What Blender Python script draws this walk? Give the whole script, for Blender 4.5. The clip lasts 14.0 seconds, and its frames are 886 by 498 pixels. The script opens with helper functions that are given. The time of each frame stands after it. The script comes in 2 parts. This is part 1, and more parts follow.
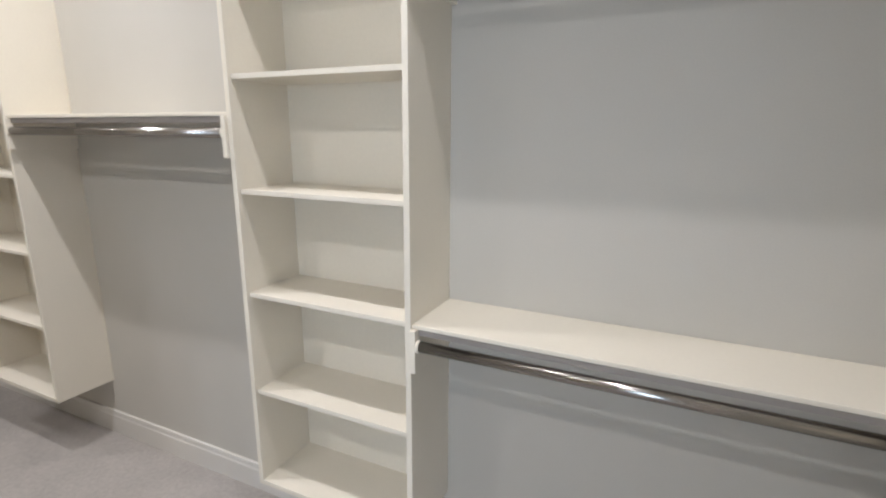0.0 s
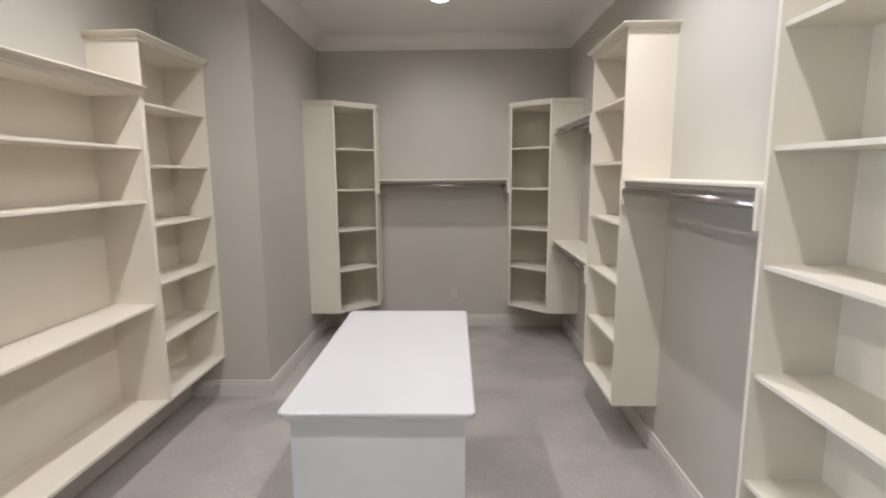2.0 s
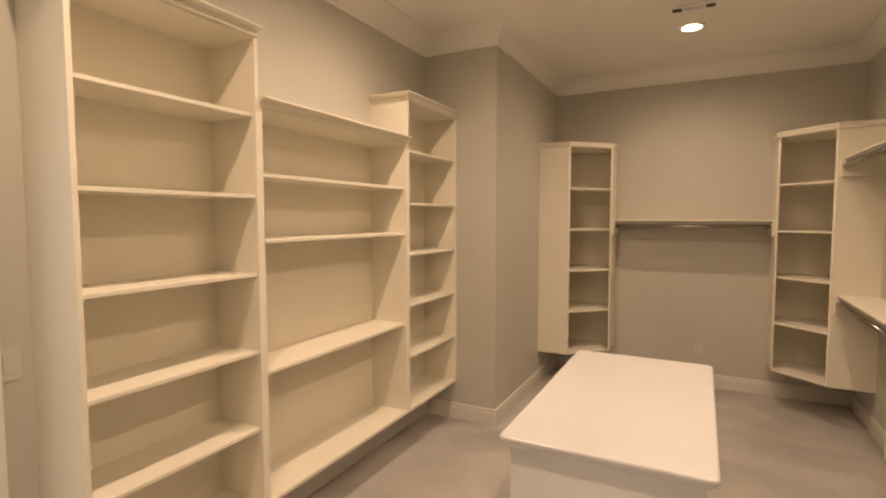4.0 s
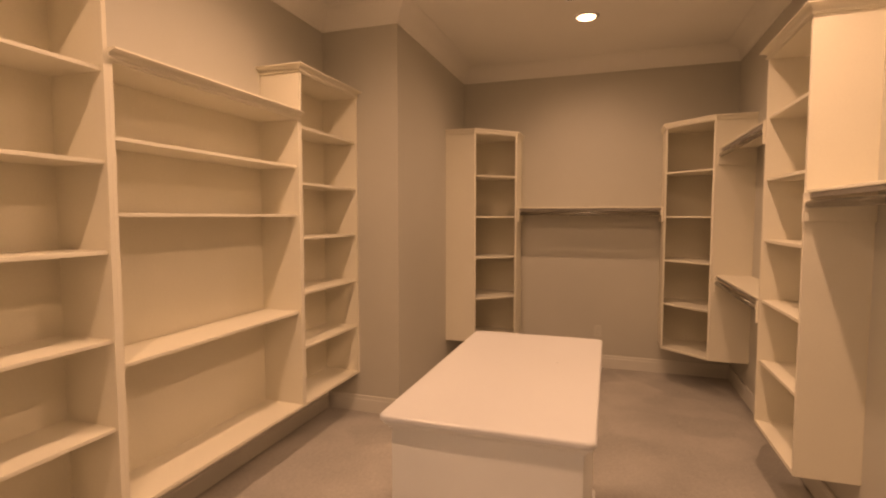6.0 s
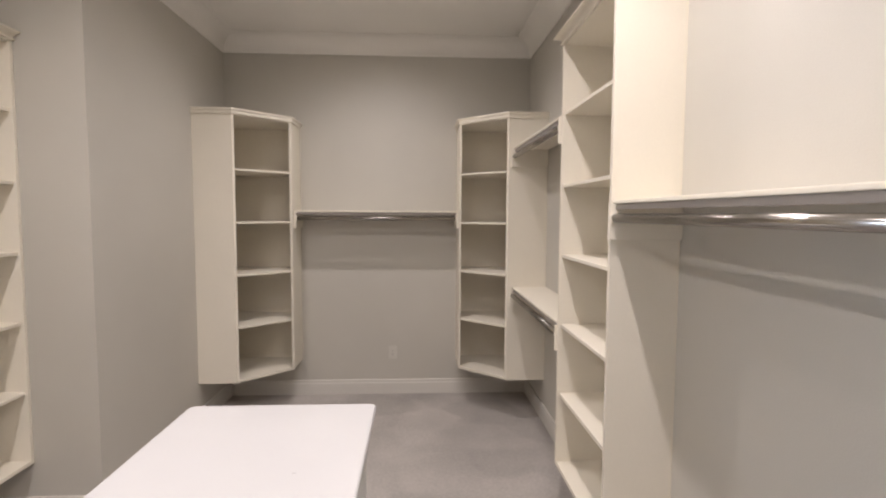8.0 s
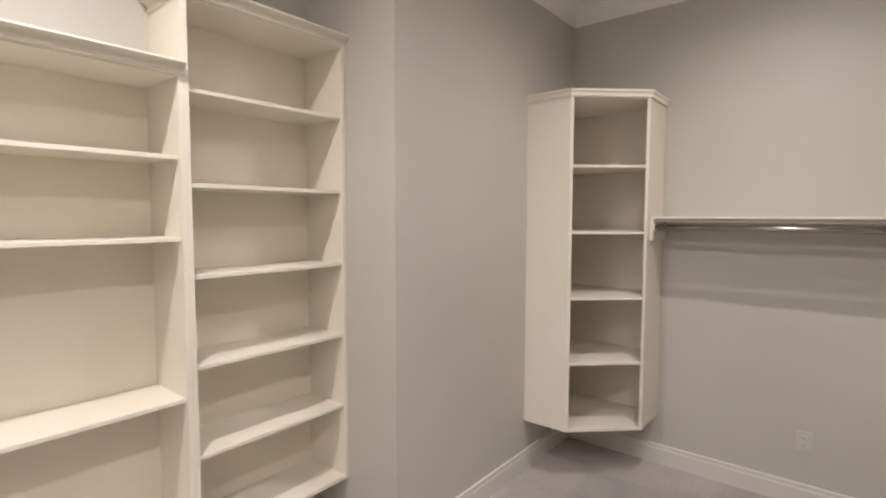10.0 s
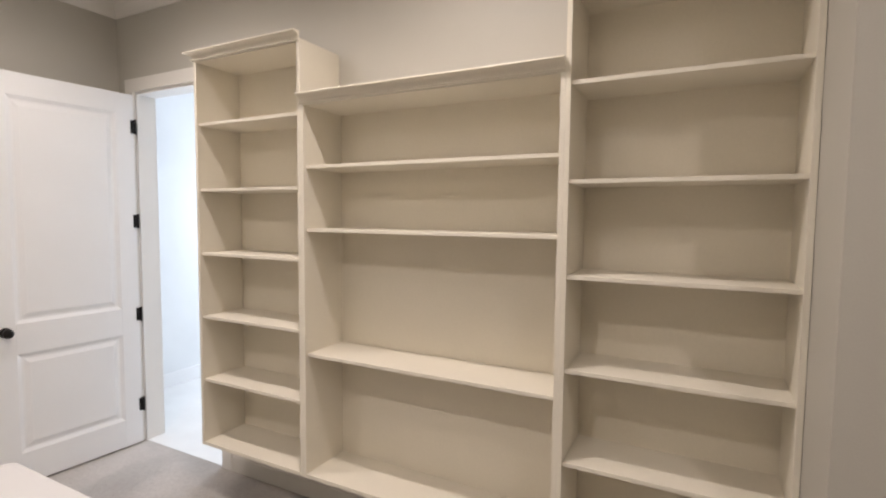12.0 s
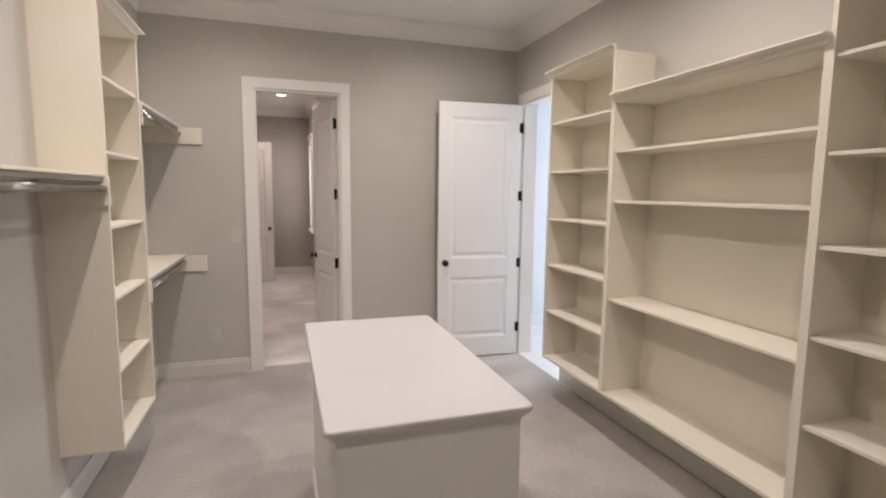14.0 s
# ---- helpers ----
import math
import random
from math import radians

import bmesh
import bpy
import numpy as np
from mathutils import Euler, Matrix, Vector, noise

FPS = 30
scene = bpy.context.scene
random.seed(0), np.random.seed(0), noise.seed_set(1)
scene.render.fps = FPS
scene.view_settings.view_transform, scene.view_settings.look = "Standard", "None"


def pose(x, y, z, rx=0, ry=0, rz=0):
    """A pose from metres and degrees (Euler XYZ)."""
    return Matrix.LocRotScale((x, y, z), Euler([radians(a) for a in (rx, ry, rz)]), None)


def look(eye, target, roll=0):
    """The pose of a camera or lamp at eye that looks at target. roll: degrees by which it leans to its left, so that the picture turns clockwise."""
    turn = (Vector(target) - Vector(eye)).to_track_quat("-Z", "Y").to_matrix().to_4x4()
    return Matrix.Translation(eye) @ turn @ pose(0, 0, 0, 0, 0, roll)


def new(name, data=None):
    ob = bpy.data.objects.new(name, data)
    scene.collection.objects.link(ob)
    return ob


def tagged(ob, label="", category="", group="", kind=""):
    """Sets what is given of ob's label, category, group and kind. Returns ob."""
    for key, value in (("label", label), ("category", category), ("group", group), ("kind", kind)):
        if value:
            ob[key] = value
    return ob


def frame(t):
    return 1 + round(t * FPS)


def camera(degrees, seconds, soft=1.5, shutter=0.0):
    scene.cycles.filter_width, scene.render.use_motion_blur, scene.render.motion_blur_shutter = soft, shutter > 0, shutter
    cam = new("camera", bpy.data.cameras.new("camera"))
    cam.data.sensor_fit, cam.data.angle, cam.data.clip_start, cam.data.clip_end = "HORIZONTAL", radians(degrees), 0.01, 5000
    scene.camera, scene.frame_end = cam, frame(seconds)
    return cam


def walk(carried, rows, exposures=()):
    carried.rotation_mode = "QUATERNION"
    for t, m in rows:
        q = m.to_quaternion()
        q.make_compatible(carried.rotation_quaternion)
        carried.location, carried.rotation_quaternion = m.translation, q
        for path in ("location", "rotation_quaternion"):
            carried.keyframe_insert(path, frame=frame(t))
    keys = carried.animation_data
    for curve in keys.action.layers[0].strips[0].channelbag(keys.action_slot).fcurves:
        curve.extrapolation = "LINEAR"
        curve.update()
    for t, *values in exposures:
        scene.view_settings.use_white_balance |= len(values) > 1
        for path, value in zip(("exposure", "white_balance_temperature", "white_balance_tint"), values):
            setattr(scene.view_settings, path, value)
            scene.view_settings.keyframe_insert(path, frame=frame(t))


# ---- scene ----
cam = camera(83.0, 14.0, 2.15)
PATH = [
    (0, (0.452, 0.404, 1.62), (-0.376, 2.165, 1.16), 0.3),
    (0.5, (0.555, 0.458, 1.648), (-0.845, 1.814, 1.2), 0.0),
    (1, (0.658, 0.52, 1.671), (-1.1, 1.379, 1.254), -0.2),
    (1.5, (0.7, 0.594, 1.704), (-1.232, 0.965, 1.34), -0.4),
    (2, (0.698, 0.651, 1.717), (-1.278, 0.606, 1.416), -0.4),
    (2.5, (0.701, 0.658, 1.719), (-1.248, 0.273, 1.486), -0.2),
    (3, (0.714, 0.654, 1.716), (-1.169, 0.003, 1.541), -0.2),
    (5.3, (0.683, 0.655, 1.561), (-1.058, -0.324, 1.445), -0.1),
    (5.5, (0.644, 0.694, 1.549), (-1.135, -0.213, 1.433), -0.2),
    (6, (0.55, 0.743, 1.554), (-1.345, 0.115, 1.425), -0.0),
    (6.5, (0.362, 0.708, 1.57), (-1.614, 0.436, 1.434), 0.2),
    (7, (0.161, 0.734, 1.596), (-1.833, 0.789, 1.452), 0.3),
    (7.2, (0.06, 0.796, 1.602), (-1.93, 0.943, 1.46), 0.4),
    (9.3, (-0.933, 0.902, 1.634), (-2.856, 0.368, 1.511), 0.1),
    (9.5, (-1.033, 0.89, 1.621), (-2.887, 0.15, 1.497), 0.1),
    (10, (-1.359, 0.82, 1.653), (-2.901, -0.445, 1.52), 0.1),
    (10.5, (-1.726, 0.822, 1.62), (-2.768, -0.882, 1.506), -0.1),
    (11, (-2.034, 0.766, 1.575), (-2.427, -1.192, 1.473), 0.1),
    (11.5, (-2.354, 0.701, 1.612), (-2.051, -1.274, 1.507), 0.4),
    (12, (-2.675, 0.727, 1.639), (-1.756, -1.044, 1.505), 0.5),
    (12.5, (-2.96, 0.847, 1.631), (-1.603, -0.613, 1.461), 0.4),
    (13, (-3.225, 0.834, 1.64), (-1.579, -0.287, 1.452), 0.5),
    (13.5, (-3.443, 0.795, 1.636), (-1.636, -0.037, 1.427), 0.5),
    (14, (-3.61, 0.823, 1.608), (-1.718, 0.214, 1.383), 0.6),
]
EXPOSURES = [
    (0, -0.46, 5910, 12), (1.5, -0.50, 5940, 13), (3.2, -0.42, 6030, 14), (5.3, -1.00, 19500, 46), (6.0, -0.90, 17500, 44),
    (6.5, -0.62, 8300, 28), (7.0, -0.48, 6350, 18), (9.3, -0.13, 6290, 18), (10.8, -0.18, 6290, 16), (11.5, -0.49, 6720, 18), (12.2, -0.60, 6650, 17), (14, -0.66, 6580, 18),
]
walk(cam, [(t, look(eye, target, roll)) for t, eye, target, roll in PATH], EXPOSURES)

# ---- plan, in metres ----
XE, XW, YN, YS = 1.04, -4.80, 1.87, -1.42       # inner faces of the four walls
XC, YC = -2.975, -0.785                         # boxed chase in the south-west corner
ZC = 3.13                                       # ceiling
WT = 0.13                                       # wall thickness
DE0, DE1, DH = 0.308, 1.032, 2.47               # east doorway: from y, to y, height
DS0, DS1 = 0.02, 0.85                           # south doorway: from x, to x
HALL_X, HALL_Y0, HALL_Y1, HALL_Z = 6.5, 0.29, 2.6, 3.13
BATH_Y, BATH_X0, BATH_X1 = -4.2, -1.2, 1.75
LAMPS = [(-0.02, 1.15), (-1.69, 1.15), (-0.02, -0.50), (-1.69, -0.50), (-3.66, 0.54)]

# ---- light ----
world = bpy.data.worlds.new("world")
scene.world = world
world.use_nodes = True
sky = world.node_tree.nodes.new("ShaderNodeTexSky")
sky.sky_type, sky.sun_disc, sky.sun_elevation, sky.sun_rotation = "NISHITA", False, radians(40), radians(200)
world.node_tree.links.new(sky.outputs[0], world.node_tree.nodes["Background"].inputs[0])
world.node_tree.nodes["Background"].inputs[1].default_value = 0.08


def spot(name, x, y, z, watts, colour, size=168, blend=1.0, radius=0.026):
    data = bpy.data.lights.new(name, "SPOT")
    data.energy, data.color, data.spot_size, data.spot_blend, data.shadow_soft_size = watts, colour, radians(size), blend, radius
    ob = new(name, data)
    ob.matrix_basis = pose(x, y, z)
    return ob


def window_light(name, x, y, z, w, h, rx, ry, rz, watts, colour):
    data = bpy.data.lights.new(name, "AREA")
    data.shape, data.size, data.size_y, data.energy, data.color = "RECTANGLE", w, h, watts, colour
    ob = new(name, data)
    ob.matrix_basis = pose(x, y, z, rx, ry, rz)
    return ob


WARM = (1.0, 0.935, 0.86)
for lx, ly in LAMPS:
    spot("downlight_lamp", lx, ly, ZC - 0.02, 118 if lx < -3 else 146 if lx < -1 and ly > 0 else 136 if lx < -1 else 98 if ly > 0 else 116, WARM)
for lx, ly, watts in ((4.98, 0.79, 90), (2.7, 1.75, 110)):
    spot("hall_lamp", lx, ly, HALL_Z - 0.02, watts, (1.0, 0.86, 0.77), 170, 0.6)
window_light("bathroom_window_light", 1.0, BATH_Y + 0.05, 1.6, 1.5, 1.3, -90, 0, 180, 120, (0.77, 0.89, 1.0))
window_light("hall_window_light", 5.85, HALL_Y0 - 0.06, 1.7, 0.65, 1.35, 90, 0, 0, 5, (1.0, 0.97, 0.93))


# ---- materials ----
def material(name, colour, rough=0.5, metal=0.0, grain=0.0, grain_size=200.0, mottle=0.04, mottle_size=1.5, bump=0.0, bump_size=300.0, coat=0.0, spec=0.5):
    m = bpy.data.materials.new(name)
    m.use_nodes = True
    nt = m.node_tree
    p = nt.nodes["Principled BSDF"]
    p.inputs["Roughness"].default_value = rough
    p.inputs["Metallic"].default_value = metal
    p.inputs["Coat Weight"].default_value = coat
    p.inputs["Specular IOR Level"].default_value = spec
    co = nt.nodes.new("ShaderNodeNewGeometry")
    big = nt.nodes.new("ShaderNodeTexNoise")
    big.inputs["Scale"].default_value, big.inputs["Detail"].default_value = mottle_size, 4
    nt.links.new(co.outputs["Position"], big.inputs["Vector"])
    small = nt.nodes.new("ShaderNodeTexNoise")
    small.inputs["Scale"].default_value, small.inputs["Detail"].default_value = grain_size, 3
    nt.links.new(co.outputs["Position"], small.inputs["Vector"])
    value = None
    for tex, amount in ((big, mottle), (small, grain)):
        r = nt.nodes.new("ShaderNodeMapRange")
        r.inputs["From Min"].default_value, r.inputs["From Max"].default_value = 0.3, 0.7
        r.inputs["To Min"].default_value, r.inputs["To Max"].default_value = 1 - amount, 1 + amount
        nt.links.new(tex.outputs["Fac"], r.inputs["Value"])
        if value is None:
            value = r.outputs[0]
        else:
            mul = nt.nodes.new("ShaderNodeMath")
            mul.operation = "MULTIPLY"
            nt.links.new(value, mul.inputs[0])
            nt.links.new(r.outputs[0], mul.inputs[1])
            value = mul.outputs[0]
    mix = nt.nodes.new("ShaderNodeVectorMath")
    mix.operation = "SCALE"
    mix.inputs[0].default_value = colour
    nt.links.new(value, mix.inputs["Scale"])
    nt.links.new(mix.outputs[0], p.inputs["Base Color"])
    rr = nt.nodes.new("ShaderNodeMapRange")
    rr.inputs["To Min"].default_value, rr.inputs["To Max"].default_value = rough * 0.85, min(1.0, rough * 1.15)
    nt.links.new(big.outputs["Fac"], rr.inputs["Value"])
    nt.links.new(rr.outputs[0], p.inputs["Roughness"])
    if bump:
        tex = nt.nodes.new("ShaderNodeTexNoise")
        tex.inputs["Scale"].default_value, tex.inputs["Detail"].default_value = bump_size, 4
        nt.links.new(co.outputs["Position"], tex.inputs["Vector"])
        b = nt.nodes.new("ShaderNodeBump")
        b.inputs["Strength"].default_value, b.inputs["Distance"].default_value = bump, 0.004
        nt.links.new(tex.outputs["Fac"], b.inputs["Height"])
        nt.links.new(b.outputs[0], p.inputs["Normal"])
    return m


def glowing(name, colour, strength):
    m = bpy.data.materials.new(name)
    m.use_nodes = True
    p = m.node_tree.nodes["Principled BSDF"]
    p.inputs["Base Color"].default_value = (*colour, 1)
    p.inputs["Emission Color"].default_value = (*colour, 1)
    p.inputs["Emission Strength"].default_value = strength
    return m


WALL = material("greige_wall_paint", (0.526, 0.504, 0.454), 0.5, mottle=0.035, mottle_size=1.2, bump=0.10, bump_size=160, grain=0.015, spec=0.5)
CEIL = material("ceiling_paint", (0.83, 0.81, 0.77), 0.85, mottle=0.025, bump=0.08, bump_size=120, spec=0.2)
TRIM = material("cream_satin_paint", (0.775, 0.726, 0.625), 0.48, mottle=0.02, mottle_size=2.5, grain=0.01, grain_size=90, bump=0.05, bump_size=70, spec=0.3)
BACK = material("cream_back_board", (0.765, 0.708, 0.596), 0.48, mottle=0.03, mottle_size=2.0, grain=0.015, grain_size=80, bump=0.04, bump_size=60)
BASEPAINT = material("baseboard_paint", (0.66, 0.635, 0.59), 0.4, mottle=0.03, mottle_size=2.5, bump=0.05, bump_size=70)
WHITE = material("white_door_paint", (0.85, 0.855, 0.86), 0.33, mottle=0.02, mottle_size=2.0, bump=0.05, bump_size=80)
CASING = material("warm_white_trim_paint", (0.79, 0.765, 0.725), 0.36, mottle=0.02, mottle_size=2.0, bump=0.05, bump_size=80)
# greige darkened in its colour so the next room's walls look dimly lit
DIM_WALL = material("dimmed_greige_wall_paint", (0.430, 0.395, 0.355), 0.55, mottle=0.035, mottle_size=1.2, bump=0.10, bump_size=160, grain=0.015)
ISLAND = material("white_island_paint", (0.74, 0.735, 0.72), 0.36, mottle=0.025, mottle_size=2.5, bump=0.05, bump_size=70)
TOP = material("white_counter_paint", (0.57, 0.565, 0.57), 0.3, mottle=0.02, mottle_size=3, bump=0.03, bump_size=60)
CHROME = material("polished_chrome", (0.38, 0.36, 0.335), 0.2, metal=1.0, mottle=0.02, mottle_size=2)
# dark taupe that paints in the shade between shelf board and rod
GAP_SHADE = material("gap_shade_taupe", (0.33, 0.30, 0.275), 0.5, mottle=0.03, mottle_size=4, bump=0.04, bump_size=70)
BLACK = material("oil_rubbed_black_metal", (0.015, 0.013, 0.012), 0.35, metal=0.6, mottle=0.1, mottle_size=20)
PLASTIC = material("beige_plate_plastic", (0.575, 0.555, 0.505), 0.3, mottle=0.01)
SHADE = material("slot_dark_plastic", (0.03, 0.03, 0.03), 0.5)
BATHWALL = material("pale_bathroom_paint", (0.78, 0.80, 0.81), 0.6, bump=0.06, bump_size=120)
TILE = material("pale_floor_tile", (0.74, 0.74, 0.73), 0.3, mottle=0.05, mottle_size=3)
GLOW = glowing("lamp_diffuser", (1.0, 0.92, 0.80), 14)
SKYGLOW = glowing("daylight_pane", (0.95, 0.95, 0.95), 1.0)


def carpet_material(name, colour):
    m = material(name, colour, 0.95, grain=0.08, grain_size=48, mottle=0.15, mottle_size=1.9, bump=1.0, bump_size=240, spec=0.15)
    nt = m.node_tree
    p = nt.nodes["Principled BSDF"]
    p.inputs["Sheen Weight"].default_value = 0.15
    # pile brushed one way or the other in broad patches
    co = nt.nodes["Geometry"]
    vor = nt.nodes.new("ShaderNodeTexVoronoi")
    vor.feature, vor.inputs["Smoothness"].default_value = "SMOOTH_F1", 0.28
    vor.inputs["Scale"].default_value = 2.3
    warp = nt.nodes.new("ShaderNodeTexNoise")
    warp.inputs["Scale"].default_value = 3.0
    add = nt.nodes.new("ShaderNodeVectorMath")
    add.operation = "MULTIPLY_ADD"
    add.inputs[1].default_value = (0.22, 0.22, 0.0)
    nt.links.new(co.outputs["Position"], warp.inputs["Vector"])
    nt.links.new(warp.outputs["Color"], add.inputs[0])
    nt.links.new(co.outputs["Position"], add.inputs[2])
    nt.links.new(add.outputs[0], vor.inputs["Vector"])
    r = nt.nodes.new("ShaderNodeMapRange")
    r.inputs["To Min"].default_value, r.inputs["To Max"].default_value = 0.86, 1.10
    sep = nt.nodes.new("ShaderNodeSeparateColor")
    nt.links.new(vor.outputs["Color"], sep.inputs[0])
    nt.links.new(sep.outputs[0], r.inputs["Value"])
    scale = nt.nodes.new("ShaderNodeVectorMath")
    scale.operation = "SCALE"
    old = p.inputs["Base Color"].links[0].from_socket
    nt.links.new(old, scale.inputs[0])
    nt.links.new(r.outputs[0], scale.inputs["Scale"])
    nt.links.new(scale.outputs[0], p.inputs["Base Color"])
    return m


CARPET = carpet_material("grey_cut_pile_carpet", (0.432, 0.402, 0.376))
HALLCARPET = carpet_material("pale_cut_pile_carpet", (0.80, 0.765, 0.755))


# ---- building helpers ----
def box(bm, a, b, bevel=0.0):
    a, b = Vector(a), Vector(b)
    lo, hi = Vector([min(p, q) for p, q in zip(a, b)]), Vector([max(p, q) for p, q in zip(a, b)])
    made = bmesh.ops.create_cube(bm, size=1, matrix=Matrix.LocRotScale((lo + hi) / 2, None, hi - lo))["verts"]
    if bevel:
        edges = list({e for v in made for e in v.link_edges})
        bmesh.ops.bevel(bm, geom=edges, offset=bevel, segments=2, profile=0.7, affect="EDGES")
    return bm


def boxes(*pairs, bevel=0.0):
    bm = bmesh.new()
    for a, b in pairs:
        box(bm, a, b, bevel)
    return bm


def mesh_of(name, bm, mat, smooth=False):
    bmesh.ops.recalc_face_normals(bm, faces=bm.faces)
    me = bpy.data.meshes.new(name)
    bm.to_mesh(me)
    bm.free()
    me.materials.append(mat)
    if smooth:
        me.shade_smooth()
    return me


def part(name, bm, mat, parent, label="", smooth=False):
    ob = new(name, mesh_of(name, bm, mat, smooth))
    ob.parent = parent
    return tagged(ob, label)


def structure(name, bm, mat, label, category, smooth=False):
    return tagged(new(name, mesh_of(name, bm, mat, smooth)), label, category, kind="structure")


def thing(name, place, label, category, group="", kind="", turn=0):
    ob = new(name)
    ob.empty_display_size = 0.1
    ob.matrix_basis = pose(*place, 0, 0, turn)
    return tagged(ob, label, category, group, kind)


def rod_mesh(bm, a, b, radius, sides=24):
    a, b = Vector(a), Vector(b)
    turn = (b - a).to_track_quat("Z", "Y").to_matrix().to_4x4()
    bmesh.ops.create_cone(bm, cap_ends=True, segments=sides, radius1=radius, radius2=radius, depth=(b - a).length, matrix=Matrix.Translation((a + b) / 2) @ turn)
    return bm


def lathe(bm, rings, origin, turn, sides=24):
    """Rings of (height, radius) along the local z of turn."""
    m = Matrix.Translation(origin) @ turn
    loops = [[bm.verts.new(m @ Vector((r * math.cos(2 * math.pi * k / sides), r * math.sin(2 * math.pi * k / sides), h))) for k in range(sides)] for h, r in rings]
    for a, b in zip(loops, loops[1:]):
        for k in range(sides):
            bm.faces.new((a[k], a[(k + 1) % sides], b[(k + 1) % sides], b[k]))
    bm.faces.new(loops[0][::-1])
    bm.faces.new(loops[-1])
    return bm


def sweep(bm, path, profile, closed=False):
    """A moulding: profile points (out, z) carried along a plan path, out being to its left, with mitred corners."""
    pts = [Vector((x, y, 0)) for x, y in path]
    n = len(pts)
    rings = []
    for k, p in enumerate(pts):
        into = (p - pts[k - 1]).normalized() if closed or k else None
        away = (pts[(k + 1) % n] - p).normalized() if closed or k < n - 1 else None
        into, away = into or away, away or into
        na, nb = Vector((-into.y, into.x, 0)), Vector((-away.y, away.x, 0))
        mitre = (na + nb) / (1 + na.dot(nb))
        rings.append([bm.verts.new(p + mitre * d + Vector((0, 0, z))) for d, z in profile])
    m = len(profile)
    for k in range(n if closed else n - 1):
        a, b = rings[k], rings[(k + 1) % n]
        for j in range(m):
            bm.faces.new((a[j], a[(j + 1) % m], b[(j + 1) % m], b[j]))
    if not closed:
        bm.faces.new(rings[0])
        bm.faces.new(rings[-1][::-1])
    return bm


# ---- shell ----
structure("floor", boxes(((XW - WT, YS - 0.0, -0.12), (XE + 0.09, YN + WT, 0.0))), CARPET, "grey cut-pile carpet with brushed patches", "floor")
structure("hall_floor", boxes(((XE + 0.09, HALL_Y0 - WT, -0.12), (HALL_X + WT, HALL_Y1 + WT, 0.002))), HALLCARPET, "pale carpet of the room beyond the doorway", "floor")
structure("wall_west", boxes(((XW - WT, YS - WT, 0), (XW, YN + WT, ZC))), WALL, "greige painted end wall", "wall")
structure("wall_north", boxes(((XW, YN, 0), (XE, YN + WT, ZC))), WALL, "greige painted wall behind the hanging shelves", "wall")
structure("wall_chase", boxes(((XW, YS, 0), (XC, YC, ZC))), WALL, "greige boxed-out corner of the wall", "wall")
structure("wall_south", boxes(((XW, YS - WT, 0), (DS0, YS, ZC)), ((DS1, YS - WT, 0), (XE + WT, YS, ZC)), ((DS0, YS - WT, DH), (DS1, YS, ZC))), WALL, "greige painted wall with a bathroom doorway", "wall")
structure("wall_east", boxes(((XE, YS, 0), (XE + WT, DE0, ZC)), ((XE, DE1, 0), (XE + WT, YN + WT, ZC)), ((XE, DE0, DH), (XE + WT, DE1, ZC))), WALL, "greige painted wall with an open doorway", "wall")
structure("ceiling", boxes(((XW - WT, YS - WT, ZC), (XE + WT, YN + WT, ZC + 0.12))), CEIL, "flat painted ceiling", "ceiling")

CROWN = [(0, 0), (0, -0.138), (0.009, -0.138), (0.012, -0.130)] + [(0.013 + 0.118 * (1 - math.cos(radians(a))), -0.128 + 0.122 * math.sin(radians(a))) for a in range(0, 91, 10)] + [(0.138, -0.005), (0.140, 0)]
ROOM = [(XE, YS), (XE, YN), (XW, YN), (XW, YC), (XC, YC), (XC, YS)]
structure("crown_molding", sweep(bmesh.new(), ROOM, [(d, ZC - 0.002 + z) for d, z in CROWN], True), CEIL, "painted crown molding round the ceiling", "trim")
BASE = [(0, 0.0), (0.016, 0.0), (0.016, 0.098), (0.013, 0.106), (0.013, 0.126), (0.011, 0.130), (0, 0.13)]
bm = sweep(bmesh.new(), [(DS0 - 0.09, YS), (XC, YS), (XC, YC), (XW, YC), (XW, YN), (XE, YN), (XE, DE1 + 0.09)][::-1], BASE)
sweep(bm, [(DS1 + 0.09, YS), (XE, YS), (XE, DE0 - 0.09)], BASE)
structure("baseboard", bm, BASEPAINT, "cream painted baseboard", "trim")

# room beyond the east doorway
structure("hall_wall_back", boxes(((HALL_X, HALL_Y0, 0), (HALL_X + WT, HALL_Y1, HALL_Z))), DIM_WALL, "greige far wall of the next room", "wall")
structure("hall_wall_north", boxes(((XE + WT, HALL_Y1, 0), (HALL_X + WT, HALL_Y1 + WT, HALL_Z))), DIM_WALL, "greige side wall of the next room", "wall")
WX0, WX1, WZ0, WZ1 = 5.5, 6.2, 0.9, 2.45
structure("hall_wall_south", boxes(((XE + WT, HALL_Y0 - WT, 0), (WX0, HALL_Y0, HALL_Z)), ((WX1, HALL_Y0 - WT, 0), (HALL_X + WT, HALL_Y0, HALL_Z)), ((WX0, HALL_Y0 - WT, 0), (WX1, HALL_Y0, WZ0)), ((WX0, HALL_Y0 - WT, WZ1), (WX1, HALL_Y0, HALL_Z))), DIM_WALL, "greige wall with a window in the next room", "wall")
structure("hall_ceiling", boxes(((XE + WT, HALL_Y0 - WT, HALL_Z), (HALL_X + WT, HALL_Y1 + WT, HALL_Z + 0.1))), CEIL, "painted ceiling of the next room", "ceiling")
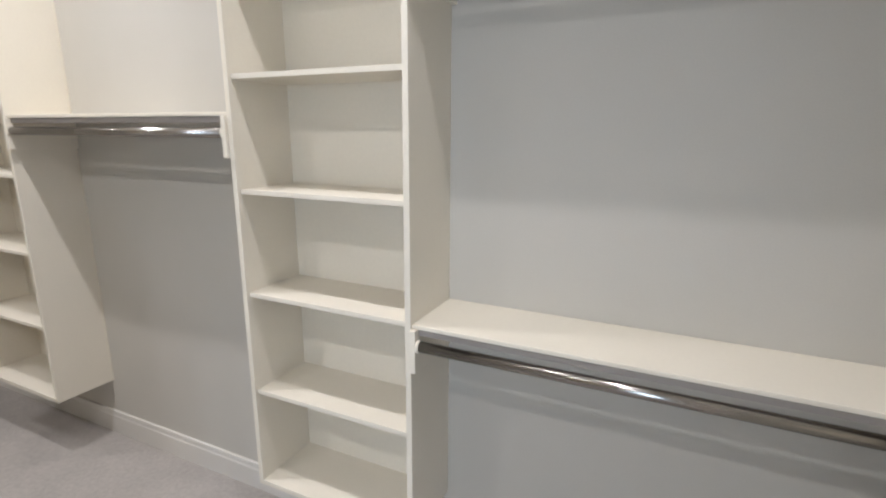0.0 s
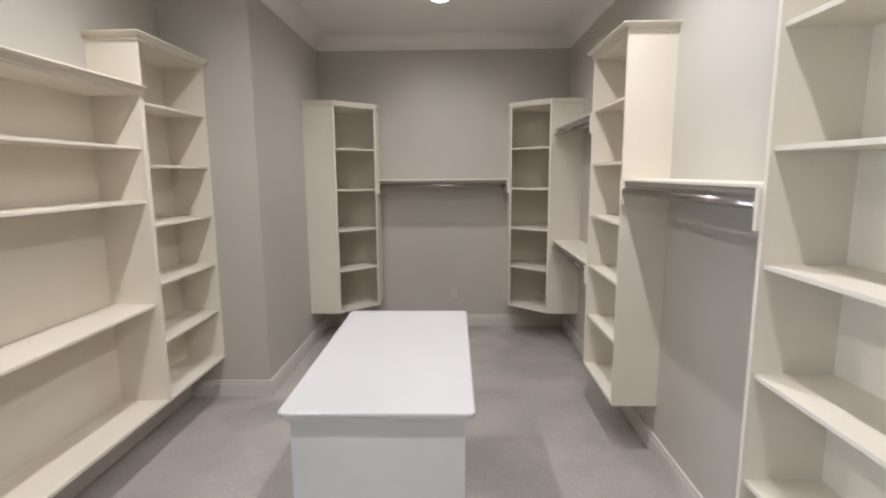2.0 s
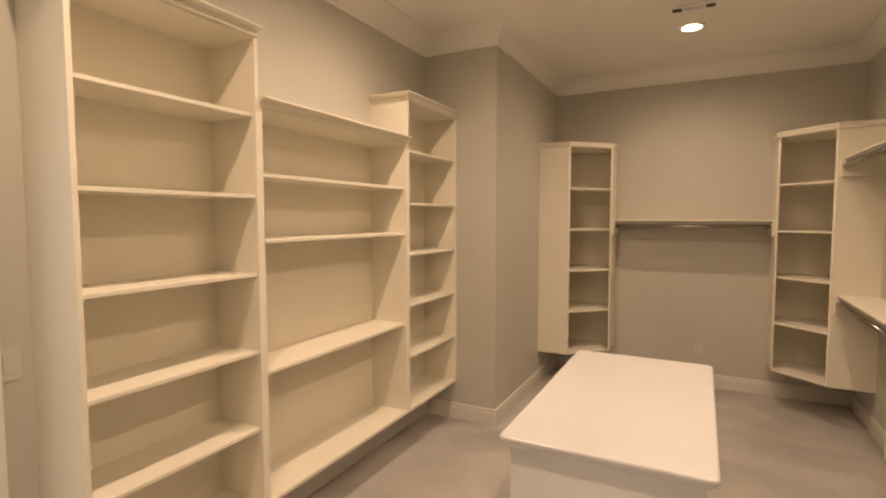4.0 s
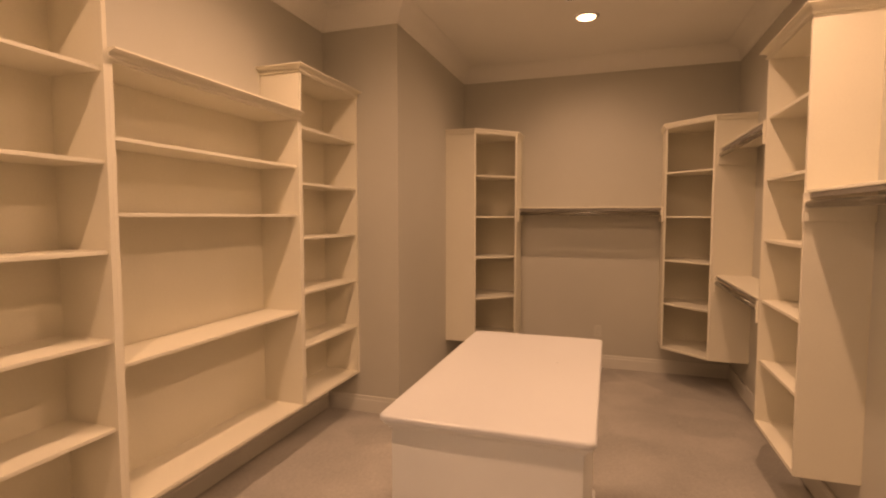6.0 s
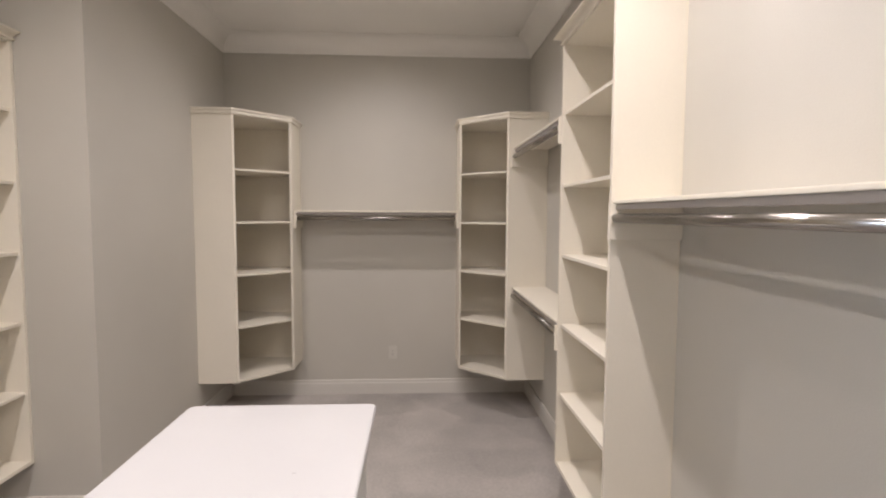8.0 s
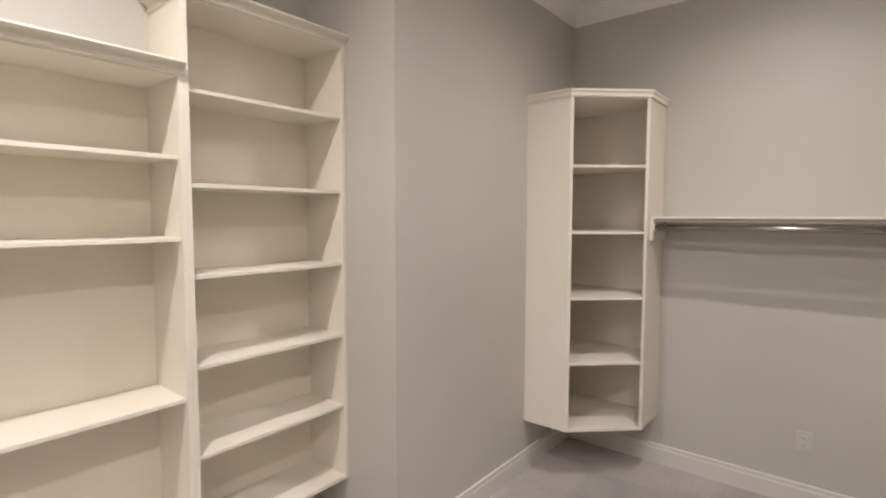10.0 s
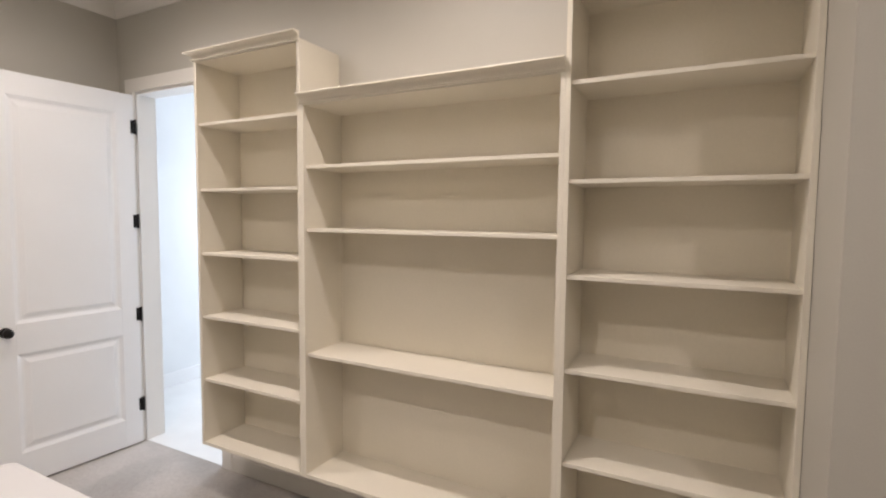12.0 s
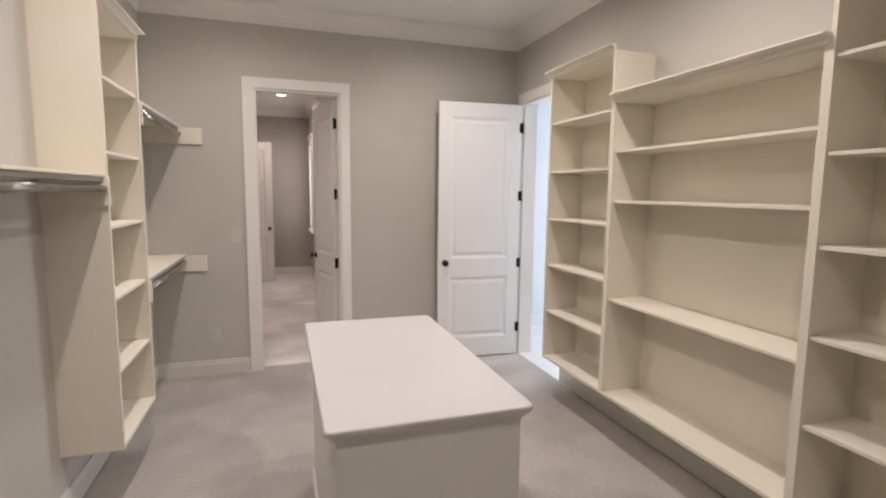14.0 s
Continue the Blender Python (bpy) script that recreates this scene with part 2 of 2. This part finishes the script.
structure("hall_baseboard", sweep(bmesh.new(), [(XE + WT + 0.9, HALL_Y0), (HALL_X, HALL_Y0), (HALL_X, HALL_Y1), (XE + WT, HALL_Y1)], BASE), TRIM, "cream baseboard of the next room", "trim")
structure("hall_crown", sweep(bmesh.new(), [(XE + WT, HALL_Y0), (HALL_X, HALL_Y0), (HALL_X, HALL_Y1), (XE + WT, HALL_Y1)], [(d, HALL_Z - 0.002 + z) for d, z in CROWN], True), CEIL, "crown molding of the next room", "trim")
win = thing("window_1", ((WX0 + WX1) / 2, HALL_Y0, 0), "white cased window of the next room", "window", kind="structure")
hw = (WX1 - WX0) / 2
part("window_frame", boxes(((-hw - 0.09, 0, WZ0), (-hw, 0.022, WZ1)), ((hw, 0, WZ0), (hw + 0.09, 0.022, WZ1)), ((-hw - 0.11, 0, WZ1), (hw + 0.11, 0.026, WZ1 + 0.11)), ((-hw - 0.13, 0, WZ1 + 0.11), (hw + 0.13, 0.045, WZ1 + 0.14)), bevel=0.003), WHITE, win)
part("window_sill", boxes(((-hw - 0.12, 0, WZ0 - 0.035), (hw + 0.12, 0.06, WZ0)), bevel=0.005), WHITE, win)
part("pane", boxes(((-hw, -0.115, WZ0), (hw, -0.105, WZ1))), SKYGLOW, win)

# bathroom beyond the south doorway
structure("bathroom_floor", boxes(((BATH_X0, BATH_Y, -0.12), (BATH_X1, YS, 0.001))), TILE, "pale bathroom floor", "floor")
structure("bathroom_wall_east", boxes(((BATH_X1, BATH_Y, 0), (BATH_X1 + WT, YS - WT, ZC))), BATHWALL, "pale bathroom wall in daylight", "wall")
structure("bathroom_wall_south", boxes(((BATH_X0, BATH_Y - WT, 0), (BATH_X1 + WT, BATH_Y, ZC))), BATHWALL, "pale bathroom end wall", "wall")
structure("bathroom_wall_west", boxes(((BATH_X0 - WT, BATH_Y - WT, 0), (BATH_X0, YS - WT, ZC))), BATHWALL, "pale bathroom side wall", "wall")
structure("bathroom_ceiling", boxes(((BATH_X0 - WT, BATH_Y - WT, ZC), (BATH_X1 + WT, YS - WT, ZC + 0.1))), BATHWALL, "white bathroom ceiling", "ceiling")
structure("bathroom_baseboard", boxes(((BATH_X1 - 0.016, BATH_Y, 0), (BATH_X1, YS - WT, 0.13)), bevel=0.004), WHITE, "white bathroom baseboard", "trim")


# ---- doors ----
def casing(name, axis, face, side, a0, a1, label):
    """Flat casing round an opening from a0 to a1; axis is the one that the opening runs along; side: which way is out of the wall."""
    def pt(a, out, z):
        return (a, face + side * out, z) if axis == "x" else (face + side * out, a, z)
    w, t = 0.088, 0.02
    ob = thing(name, (0, 0, 0), label, "trim", kind="structure")
    part("jamb_casing", boxes((pt(a0 - w, 0, 0), pt(a0, t, DH)), bevel=0.004), CASING, ob)
    part("jamb_casing", boxes((pt(a1, 0, 0), pt(a1 + w, t, DH)), bevel=0.004), CASING, ob)
    part("head_casing", boxes((pt(a0 - w, 0, DH), pt(a1 + w, t, DH + w)), bevel=0.004), CASING, ob)
    part("jamb", boxes((pt(a0, 0.002, 0), pt(a0 + 0.018, -WT - 0.002, DH - 0.018))), CASING, ob)
    part("jamb", boxes((pt(a1 - 0.018, 0.002, 0), pt(a1, -WT - 0.002, DH - 0.018))), CASING, ob)
    part("head_jamb", boxes((pt(a0, 0.002, DH - 0.018), pt(a1, -WT - 0.002, DH))), CASING, ob)
    return ob


casing("door_trim_east", "y", XE, -1, DE0, DE1, "cream casing round the open doorway")
casing("door_trim_south", "x", YS, 1, DS0, DS1, "cream casing round the bathroom doorway")


def door(name, place, turn, width, label, hinge_side=1, paint=WHITE):
    """A two-panel leaf, hinged at its origin, along +x, its faces at y = -0.0175 and 0.0175."""
    H, T = 2.44, 0.0175
    ob = thing(name, place, label, "door", kind="structure", turn=turn)
    st, z0 = 0.115, 0.012
    rails = [(z0, 0.20), (0.80, 0.98), (2.31, H)]
    for x0, x1 in ((0, st), (width - st, width)):
        part("stile", boxes(((x0, -T, z0), (x1, T, H)), bevel=0.002), paint, ob)
    for a, b in rails:
        part("rail", boxes(((st, -T, a), (width - st, T, b))), paint, ob)
    for a, b in ((0.20, 0.80), (0.98, 2.31)):
        bm = boxes(((st, -0.006, a), (width - st, 0.006, b)))
        for s in (-1, 1):
            # sloped sticking round the recess and a raised field with bevelled edges
            for k in range(2):
                i0, i1, y0, y1 = ((0.0, 0.022, T - 0.001, 0.006), (0.034, 0.060, 0.006, 0.0145))[k]
                o = [bm.verts.new((x, s * y0, z)) for x, z in ((st + i0, a + i0), (width - st - i0, a + i0), (width - st - i0, b - i0), (st + i0, b - i0))]
                n = [bm.verts.new((x, s * y1, z)) for x, z in ((st + i1, a + i1), (width - st - i1, a + i1), (width - st - i1, b - i1), (st + i1, b - i1))]
                for j in range(4):
                    bm.faces.new((o[j], o[(j + 1) % 4], n[(j + 1) % 4], n[j]))
                if k:
                    bm.faces.new(n)
        part("door_panel", bm, paint, ob)
    for s in (-1, 1):
        turn_m = Matrix.Rotation(radians(-90 * s), 4, "X")
        knob = part("door_knob", lathe(bmesh.new(), [(0, 0.030), (0.006, 0.030), (0.010, 0.012), (0.030, 0.010), (0.036, 0.020), (0.046, 0.028), (0.056, 0.026), (0.062, 0.012)], (width - 0.065, s * T, 0.94), turn_m), BLACK, ob, "black round door knob", True)
    for z in (0.285, 0.93, 1.58, 2.225):
        hy = hinge_side * T
        bm = boxes(((-0.002, hy - hinge_side * 0.03, z - 0.045), (0.003, hy, z + 0.045)), ((-0.012, hy, z - 0.045), (0.022, hy + hinge_side * 0.003, z + 0.045)))
        rod_mesh(bm, (-0.008, hy + hinge_side * 0.006, z - 0.05), (-0.008, hy + hinge_side * 0.006, z + 0.05), 0.007, 12)
        part("hinge", bm, BLACK, ob, "black butt hinge")
    return ob


door("door_1", (DS1 - 0.012, YS + 0.035, 0), 86.0, 0.812, "white two-panel bathroom door standing open against the wall", 1)
door("door_2", (XE + WT + 0.008, DE0 + 0.022, 0), 13.0, 0.69, "white two-panel door standing open into the next room", 1, CASING)
door("door_3", (5.745, 1.77, 0), -90.0, 0.80, "white two-panel door standing open in the next room", -1, CASING)


# ---- shelving ----
PT = 0.019   # panel thickness
ST = 0.016   # shelf thickness
CT = 0.013   # corner unit side thickness
COVE = [(0.003 + 0.033 * (1 - math.cos(radians(a))), 0.009 + 0.026 * math.sin(radians(a))) for a in range(0, 91, 15)]
CAP = [(0, 0.0), (0.009, 0.0), (0.013, 0.003), (0.013, 0.006), (0.008, 0.009), (0.003, 0.009)] + COVE[1:] + [(0.039, 0.036), (0.041, 0.039), (0.039, 0.044), (0, 0.044)]
FLAT_CAP = [(0, 0.0), (0.010, 0.0), (0.012, 0.004), (0.014, 0.022), (0.022, 0.030), (0.023, 0.040), (0.021, 0.043), (0, 0.043)]


def shelf_unit(place, turn, width, depth, levels, top, label, crown_left=True, crown_right=True, group="open shelving towers", setback=0.012):
    """Open unit: front at local y 0, back at depth, from x 0 to width; levels: tops of its bottom and shelves."""
    ob = thing("shelf_unit", place, label, "shelving", group, turn=turn)
    z0 = levels[0] - PT
    bz = 0.0008
    part("side_panel", boxes(((0, 0, z0), (PT, depth - 0.006, top)), bevel=bz), TRIM, ob)
    part("side_panel", boxes(((width - PT, 0, z0), (width, depth - 0.006, top)), bevel=bz), TRIM, ob)
    part("back_panel", boxes(((0, depth - 0.006, z0), (width, depth, top))), BACK, ob)
    part("top_panel", boxes(((PT, 0.002, top - PT), (width - PT, depth - 0.006, top)), bevel=bz), TRIM, ob)
    part("bottom_panel", boxes(((PT, 0.001, z0), (width - PT, depth - 0.006, levels[0])), bevel=bz), TRIM, ob)
    for z in levels[1:]:
        part("shelf", boxes(((PT, setback, z - ST), (width - PT, depth - 0.006, z)), bevel=0.002), TRIM, ob)
    path = ([(width, depth)] if crown_right else []) + [(width, 0), (0, 0)] + ([(0, depth)] if crown_left else [])
    part("crown", sweep(bmesh.new(), path[::-1], [(-d, top - 0.012 + z) for d, z in CAP]), TRIM, ob)
    return ob


LEVELS = [0.333, 0.700, 1.062, 1.420, 1.775, 2.134]
NORTH_LEVELS = [0.333, 0.703, 1.072, 1.429, 1.790, 2.142]
TOPZ = 2.478
shelf_unit((-2.86, 1.60, 0), 0, 0.682, YN - 1.60, LEVELS, TOPZ, "cream open shelf tower hung on the wall between hanging rails")
shelf_unit((-0.873, 1.60, 0), 0, 0.66, YN - 1.60, NORTH_LEVELS, TOPZ, "cream open shelf tower beside the long hanging shelf")
SY = -1.125
shelf_unit((-0.165, SY, 0), 180, 0.767, SY - YS, LEVELS, TOPZ, "tall cream bookcase beside the bathroom doorway", True, False)
shelf_unit((-0.9322, SY, 0), 180, 1.2786, SY - YS, [0.333, 0.947, 1.569, 1.876], 2.180, "wide low cream bookcase with few shelves", False, False, setback=0.018)
shelf_unit((-2.211, SY, 0), 180, 0.762, SY - YS, LEVELS, TOPZ, "tall cream bookcase beside the boxed-out corner")


def corner_unit(cx, cy, sx, sy, A, B, C, D, label):
    """Five-sided unit in a corner of the room; local x and y run out along the two walls."""
    ob = thing("corner_shelf_unit", (cx, cy, 0), label, "shelving", "corner shelf towers")
    levels, top = [0.345, 0.755, 1.157, 1.558, 1.957], 2.366
    def slab(bm, pts, z0, z1):
        lo = [bm.verts.new((sx * x, sy * y, z0)) for x, y in pts]
        hi = [bm.verts.new((sx * x, sy * y, z1)) for x, y in pts]
        for j in range(len(pts)):
            bm.faces.new((lo[j], lo[(j + 1) % len(pts)], hi[(j + 1) % len(pts)], hi[j]))
        bm.faces.new(lo)
        bm.faces.new(hi)
        return bm
    z0 = levels[0] - PT
    part("side_panel", slab(bmesh.new(), [(A - CT, 0.006), (A, 0.006), (A, B), (A - CT, B + CT)], z0, top), TRIM, ob)
    part("side_panel", slab(bmesh.new(), [(0.006, D - CT), (C + CT, D - CT), (C, D), (0.006, D)], z0, top), TRIM, ob)
    part("back_panel", slab(bmesh.new(), [(0.0, 0.0), (A, 0.0), (A, 0.006), (0.0, 0.006)], z0, top), BACK, ob)
    part("back_panel", slab(bmesh.new(), [(0.0, 0.006), (0.006, 0.006), (0.006, D), (0.0, D)], z0, top), BACK, ob)
    inner = [(0.006, 0.006), (A - CT, 0.006), (A - CT, B + CT - 0.003), (C + CT - 0.003, D - CT), (0.006, D - CT)]
    part("top_panel", slab(bmesh.new(), inner, top - PT, top), TRIM, ob)
    part("bottom_panel", slab(bmesh.new(), inner, z0, levels[0]), TRIM, ob)
    for z in levels[1:]:
        part("shelf", slab(bmesh.new(), inner, z - 0.014, z), TRIM, ob)
    path = [(sx * A, 0), (sx * A, sy * B), (sx * C, sy * D), (0, sy * D)]
    out = -1 if sx * sy > 0 else 1
    part("crown", sweep(bmesh.new(), path, [(out * d, top - 0.012 + z) for d, z in FLAT_CAP]), TRIM, ob)
    return ob


corner_unit(XW, YC, 1, 1, 0.650, 0.288, 0.318, 0.638, "cream five-sided corner shelf tower hung beside the boxed-out wall")
corner_unit(XW, YN, 1, -1, 0.652, 0.300, 0.330, 0.648, "cream five-sided corner shelf tower hung beside the hanging rails")


def hanging_shelf(place, turn, width, depth, z, label, left=1, right=1):
    """Shelf board on cleats with a chrome rod; left, right: how far the cleats run, as a share of the depth."""
    ob = thing("hanging_shelf", place, label, "shelf", "hanging shelves with rods", turn=turn)
    ct, ch = 0.019, 0.145
    part("board", boxes(((0.001, 0, z - 0.013), (width - 0.001, depth - 0.001, z)), bevel=0.003), TRIM, ob)
    # added strip: its dark colour is the shade seen between board and rod
    part("rail", boxes(((ct + 0.0005, 0.008, z - 0.034), (width - ct - 0.0005, 0.028, z - 0.0132)), bevel=0.002), GAP_SHADE, ob, "taupe-grey strip standing in for the shaded gap under the board's front edge")
    for x0, x1, share in ((0.0005, ct, left), (width - ct, width - 0.0005, right)):
        front = -0.016 if share == 1 else depth * (1 - share)
        part("cleat", boxes(((x0, front, z - 0.022 - ch + 0.02), (x1, depth - 0.001, z - 0.0135)), bevel=0.003), TRIM, ob)
    ry, rz = 0.004, z - 0.066
    part("rod", rod_mesh(bmesh.new(), (ct, ry, rz), (width - ct, ry, rz), 0.0165, 32), CHROME, ob, "polished chrome hanging rod", True)
    for x0, x1 in ((ct, ct + 0.008), (width - ct - 0.008, width - ct)):
        part("rod_socket", rod_mesh(bmesh.new(), (x0, ry, rz), (x1, ry, rz), 0.0205, 24), TRIM, ob, "cream rod socket")
    return ob


D_N = YN - 1.605
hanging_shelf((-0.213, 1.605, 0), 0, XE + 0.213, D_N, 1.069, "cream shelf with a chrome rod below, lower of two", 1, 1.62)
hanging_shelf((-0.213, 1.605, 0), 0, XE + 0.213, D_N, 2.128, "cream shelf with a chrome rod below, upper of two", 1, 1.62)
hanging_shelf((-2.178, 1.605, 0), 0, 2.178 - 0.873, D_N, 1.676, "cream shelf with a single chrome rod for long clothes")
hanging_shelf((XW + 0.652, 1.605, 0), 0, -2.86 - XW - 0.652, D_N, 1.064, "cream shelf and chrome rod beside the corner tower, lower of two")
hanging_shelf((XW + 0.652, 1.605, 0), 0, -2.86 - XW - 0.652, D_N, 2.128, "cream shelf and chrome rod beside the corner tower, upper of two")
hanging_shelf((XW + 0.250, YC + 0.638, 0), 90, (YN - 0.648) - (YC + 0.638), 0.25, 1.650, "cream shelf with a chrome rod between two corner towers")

# ---- island ----
IX0, IX1, IY0, IY1, IZ = -2.19, -0.898, 0.036, 0.723, 0.908
island = thing("island", ((IX0 + IX1) / 2, (IY0 + IY1) / 2, 0), "white painted closet island with an overhanging moulded top", "island")
w, d = (IX1 - IX0) / 2, (IY1 - IY0) / 2


def rounded_slab(hx, hy, radius, layers):
    """A slab with round corners; layers: (inset, z) from its underside to its top."""
    bm = bmesh.new()
    rings = []
    for inset, z in layers:
        rad = radius - inset * 0.5
        ring = []
        for cx, cy, a0 in ((1, 1, 0), (-1, 1, 90), (-1, -1, 180), (1, -1, 270)):
            for k in range(7):
                a = radians(a0 + 15 * k)
                ring.append(bm.verts.new((cx * (hx - inset - rad) + rad * math.cos(a), cy * (hy - inset - rad) + rad * math.sin(a), z)))
        rings.append(ring)
    n = len(rings[0])
    for a, b in zip(rings, rings[1:]):
        for k in range(n):
            bm.faces.new((a[k], a[(k + 1) % n], b[(k + 1) % n], b[k]))
    bm.faces.new(rings[0][::-1])
    bm.faces.new(rings[-1])
    return bm


EASED = [(0.006, IZ - 0.022), (0.001, IZ - 0.019), (0, IZ - 0.015), (0, IZ - 0.008), (0.0012, IZ - 0.004), (0.004, IZ - 0.0012), (0.008, IZ)]
bm = rounded_slab(w, d, 0.026, EASED)
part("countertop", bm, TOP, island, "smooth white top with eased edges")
i = 0.036
part("body", boxes(((-w + i, -d + i, 0.0), (w - i, d - i, IZ - 0.022)), bevel=0.003), ISLAND, island)
ring = [(-w + i, -d + i), (w - i, -d + i), (w - i, d - i), (-w + i, d - i)]
part("cove_molding", sweep(bmesh.new(), ring, [(0, IZ - 0.0225), (-0.022, IZ - 0.0225), (-0.020, IZ - 0.032), (-0.008, IZ - 0.042), (-0.006, IZ - 0.050), (0, IZ - 0.052)], True), ISLAND, island)
part("base_molding", sweep(bmesh.new(), ring, [(0, 0.002), (-0.014, 0.002), (-0.014, 0.085), (-0.005, 0.10), (0, 0.10)], True), ISLAND, island)


# ---- ceiling fixtures ----
def downlight(x, y, z):
    ob = thing("downlight", (x, y, z), "round recessed white downlight, switched on", "ceiling light", "recessed downlights")
    part("trim_ring", lathe(bmesh.new(), [(0, 0.098), (-0.004, 0.098), (-0.009, 0.088), (-0.010, 0.074), (-0.003, 0.070), (0, 0.070)], (0, 0, 0), Matrix.Identity(4), 32), WHITE, ob, "", True)
    part("lens", lathe(bmesh.new(), [(-0.004, 0.069), (-0.011, 0.066), (-0.0125, 0.040)], (0, 0, 0), Matrix.Identity(4), 32), GLOW, ob, "glowing frosted lens", True)
    return ob


for lx, ly in LAMPS:
    downlight(lx, ly, ZC)
downlight(4.98, 0.79, HALL_Z)
downlight(2.7, 1.75, HALL_Z)

vent = thing("ceiling_vent", (-3.24, 0.56, ZC), "white ceiling air vent with dark end slots", "air vent")
part("frame", boxes(((-0.075, -0.155, -0.010), (0.085, 0.155, 0)), bevel=0.004), WHITE, vent)
for y in (-0.105, 0.105):
    part("end_slot", boxes(((-0.045, y - 0.030, -0.012), (0.015, y + 0.030, -0.0095))), SHADE, vent)
for k in range(4):
    bm = boxes(((-0.006, -0.065, -0.001), (0.006, 0.065, 0.001)))
    bmesh.ops.transform(bm, matrix=pose(-0.040 + 0.018 * k, 0, -0.012, 0, 28, 0), verts=bm.verts)
    part("slat", bm, WHITE, vent)
part("edge_slot", boxes(((0.066, -0.10, -0.0115), (0.070, 0.14, -0.0095))), SHADE, vent)


# ---- plates ----
def wall_plate(name, place, turn, label, category, toggles):
    """Plate on a wall: faces local -y."""
    ob = thing(name, place, label, category, "wall plates", turn=turn)
    part("plate", boxes(((-0.036, -0.006, -0.058), (0.036, 0, 0.058)), bevel=0.003), PLASTIC, ob)
    if toggles:
        part("rocker", boxes(((-0.017, -0.010, -0.033), (0.017, -0.006, 0.033)), bevel=0.002), PLASTIC, ob)
    else:
        for s in (-1, 1):
            face = part("socket", lathe(bmesh.new(), [(0, 0.017), (0.003, 0.017), (0.0035, 0.015)], (0, -0.006, s * 0.02), Matrix.Rotation(radians(90), 4, "X"), 20), PLASTIC, ob)
            part("slot", boxes(((-0.008, -0.0105, s * 0.02 - 0.003), (-0.006, -0.0095, s * 0.02 + 0.006)), ((0.006, -0.0105, s * 0.02 - 0.003), (0.008, -0.0095, s * 0.02 + 0.006))), SHADE, face)
    return ob


wall_plate("light_switch", (XE, 1.205, 1.214), -90, "pale beige rocker light switch beside the doorway", "light switch", True)
wall_plate("light_switch", (-0.092, YS, 1.178), 180, "pale beige rocker light switch beside the bookcase", "light switch", True)
wall_plate("wall_outlet", (XE, 1.40, 0.357), -90, "pale beige wall outlet low on the wall", "outlet", False)
wall_plate("wall_outlet", (XW, 0.653, 0.376), 90, "pale beige wall outlet under the end shelf", "outlet", False)
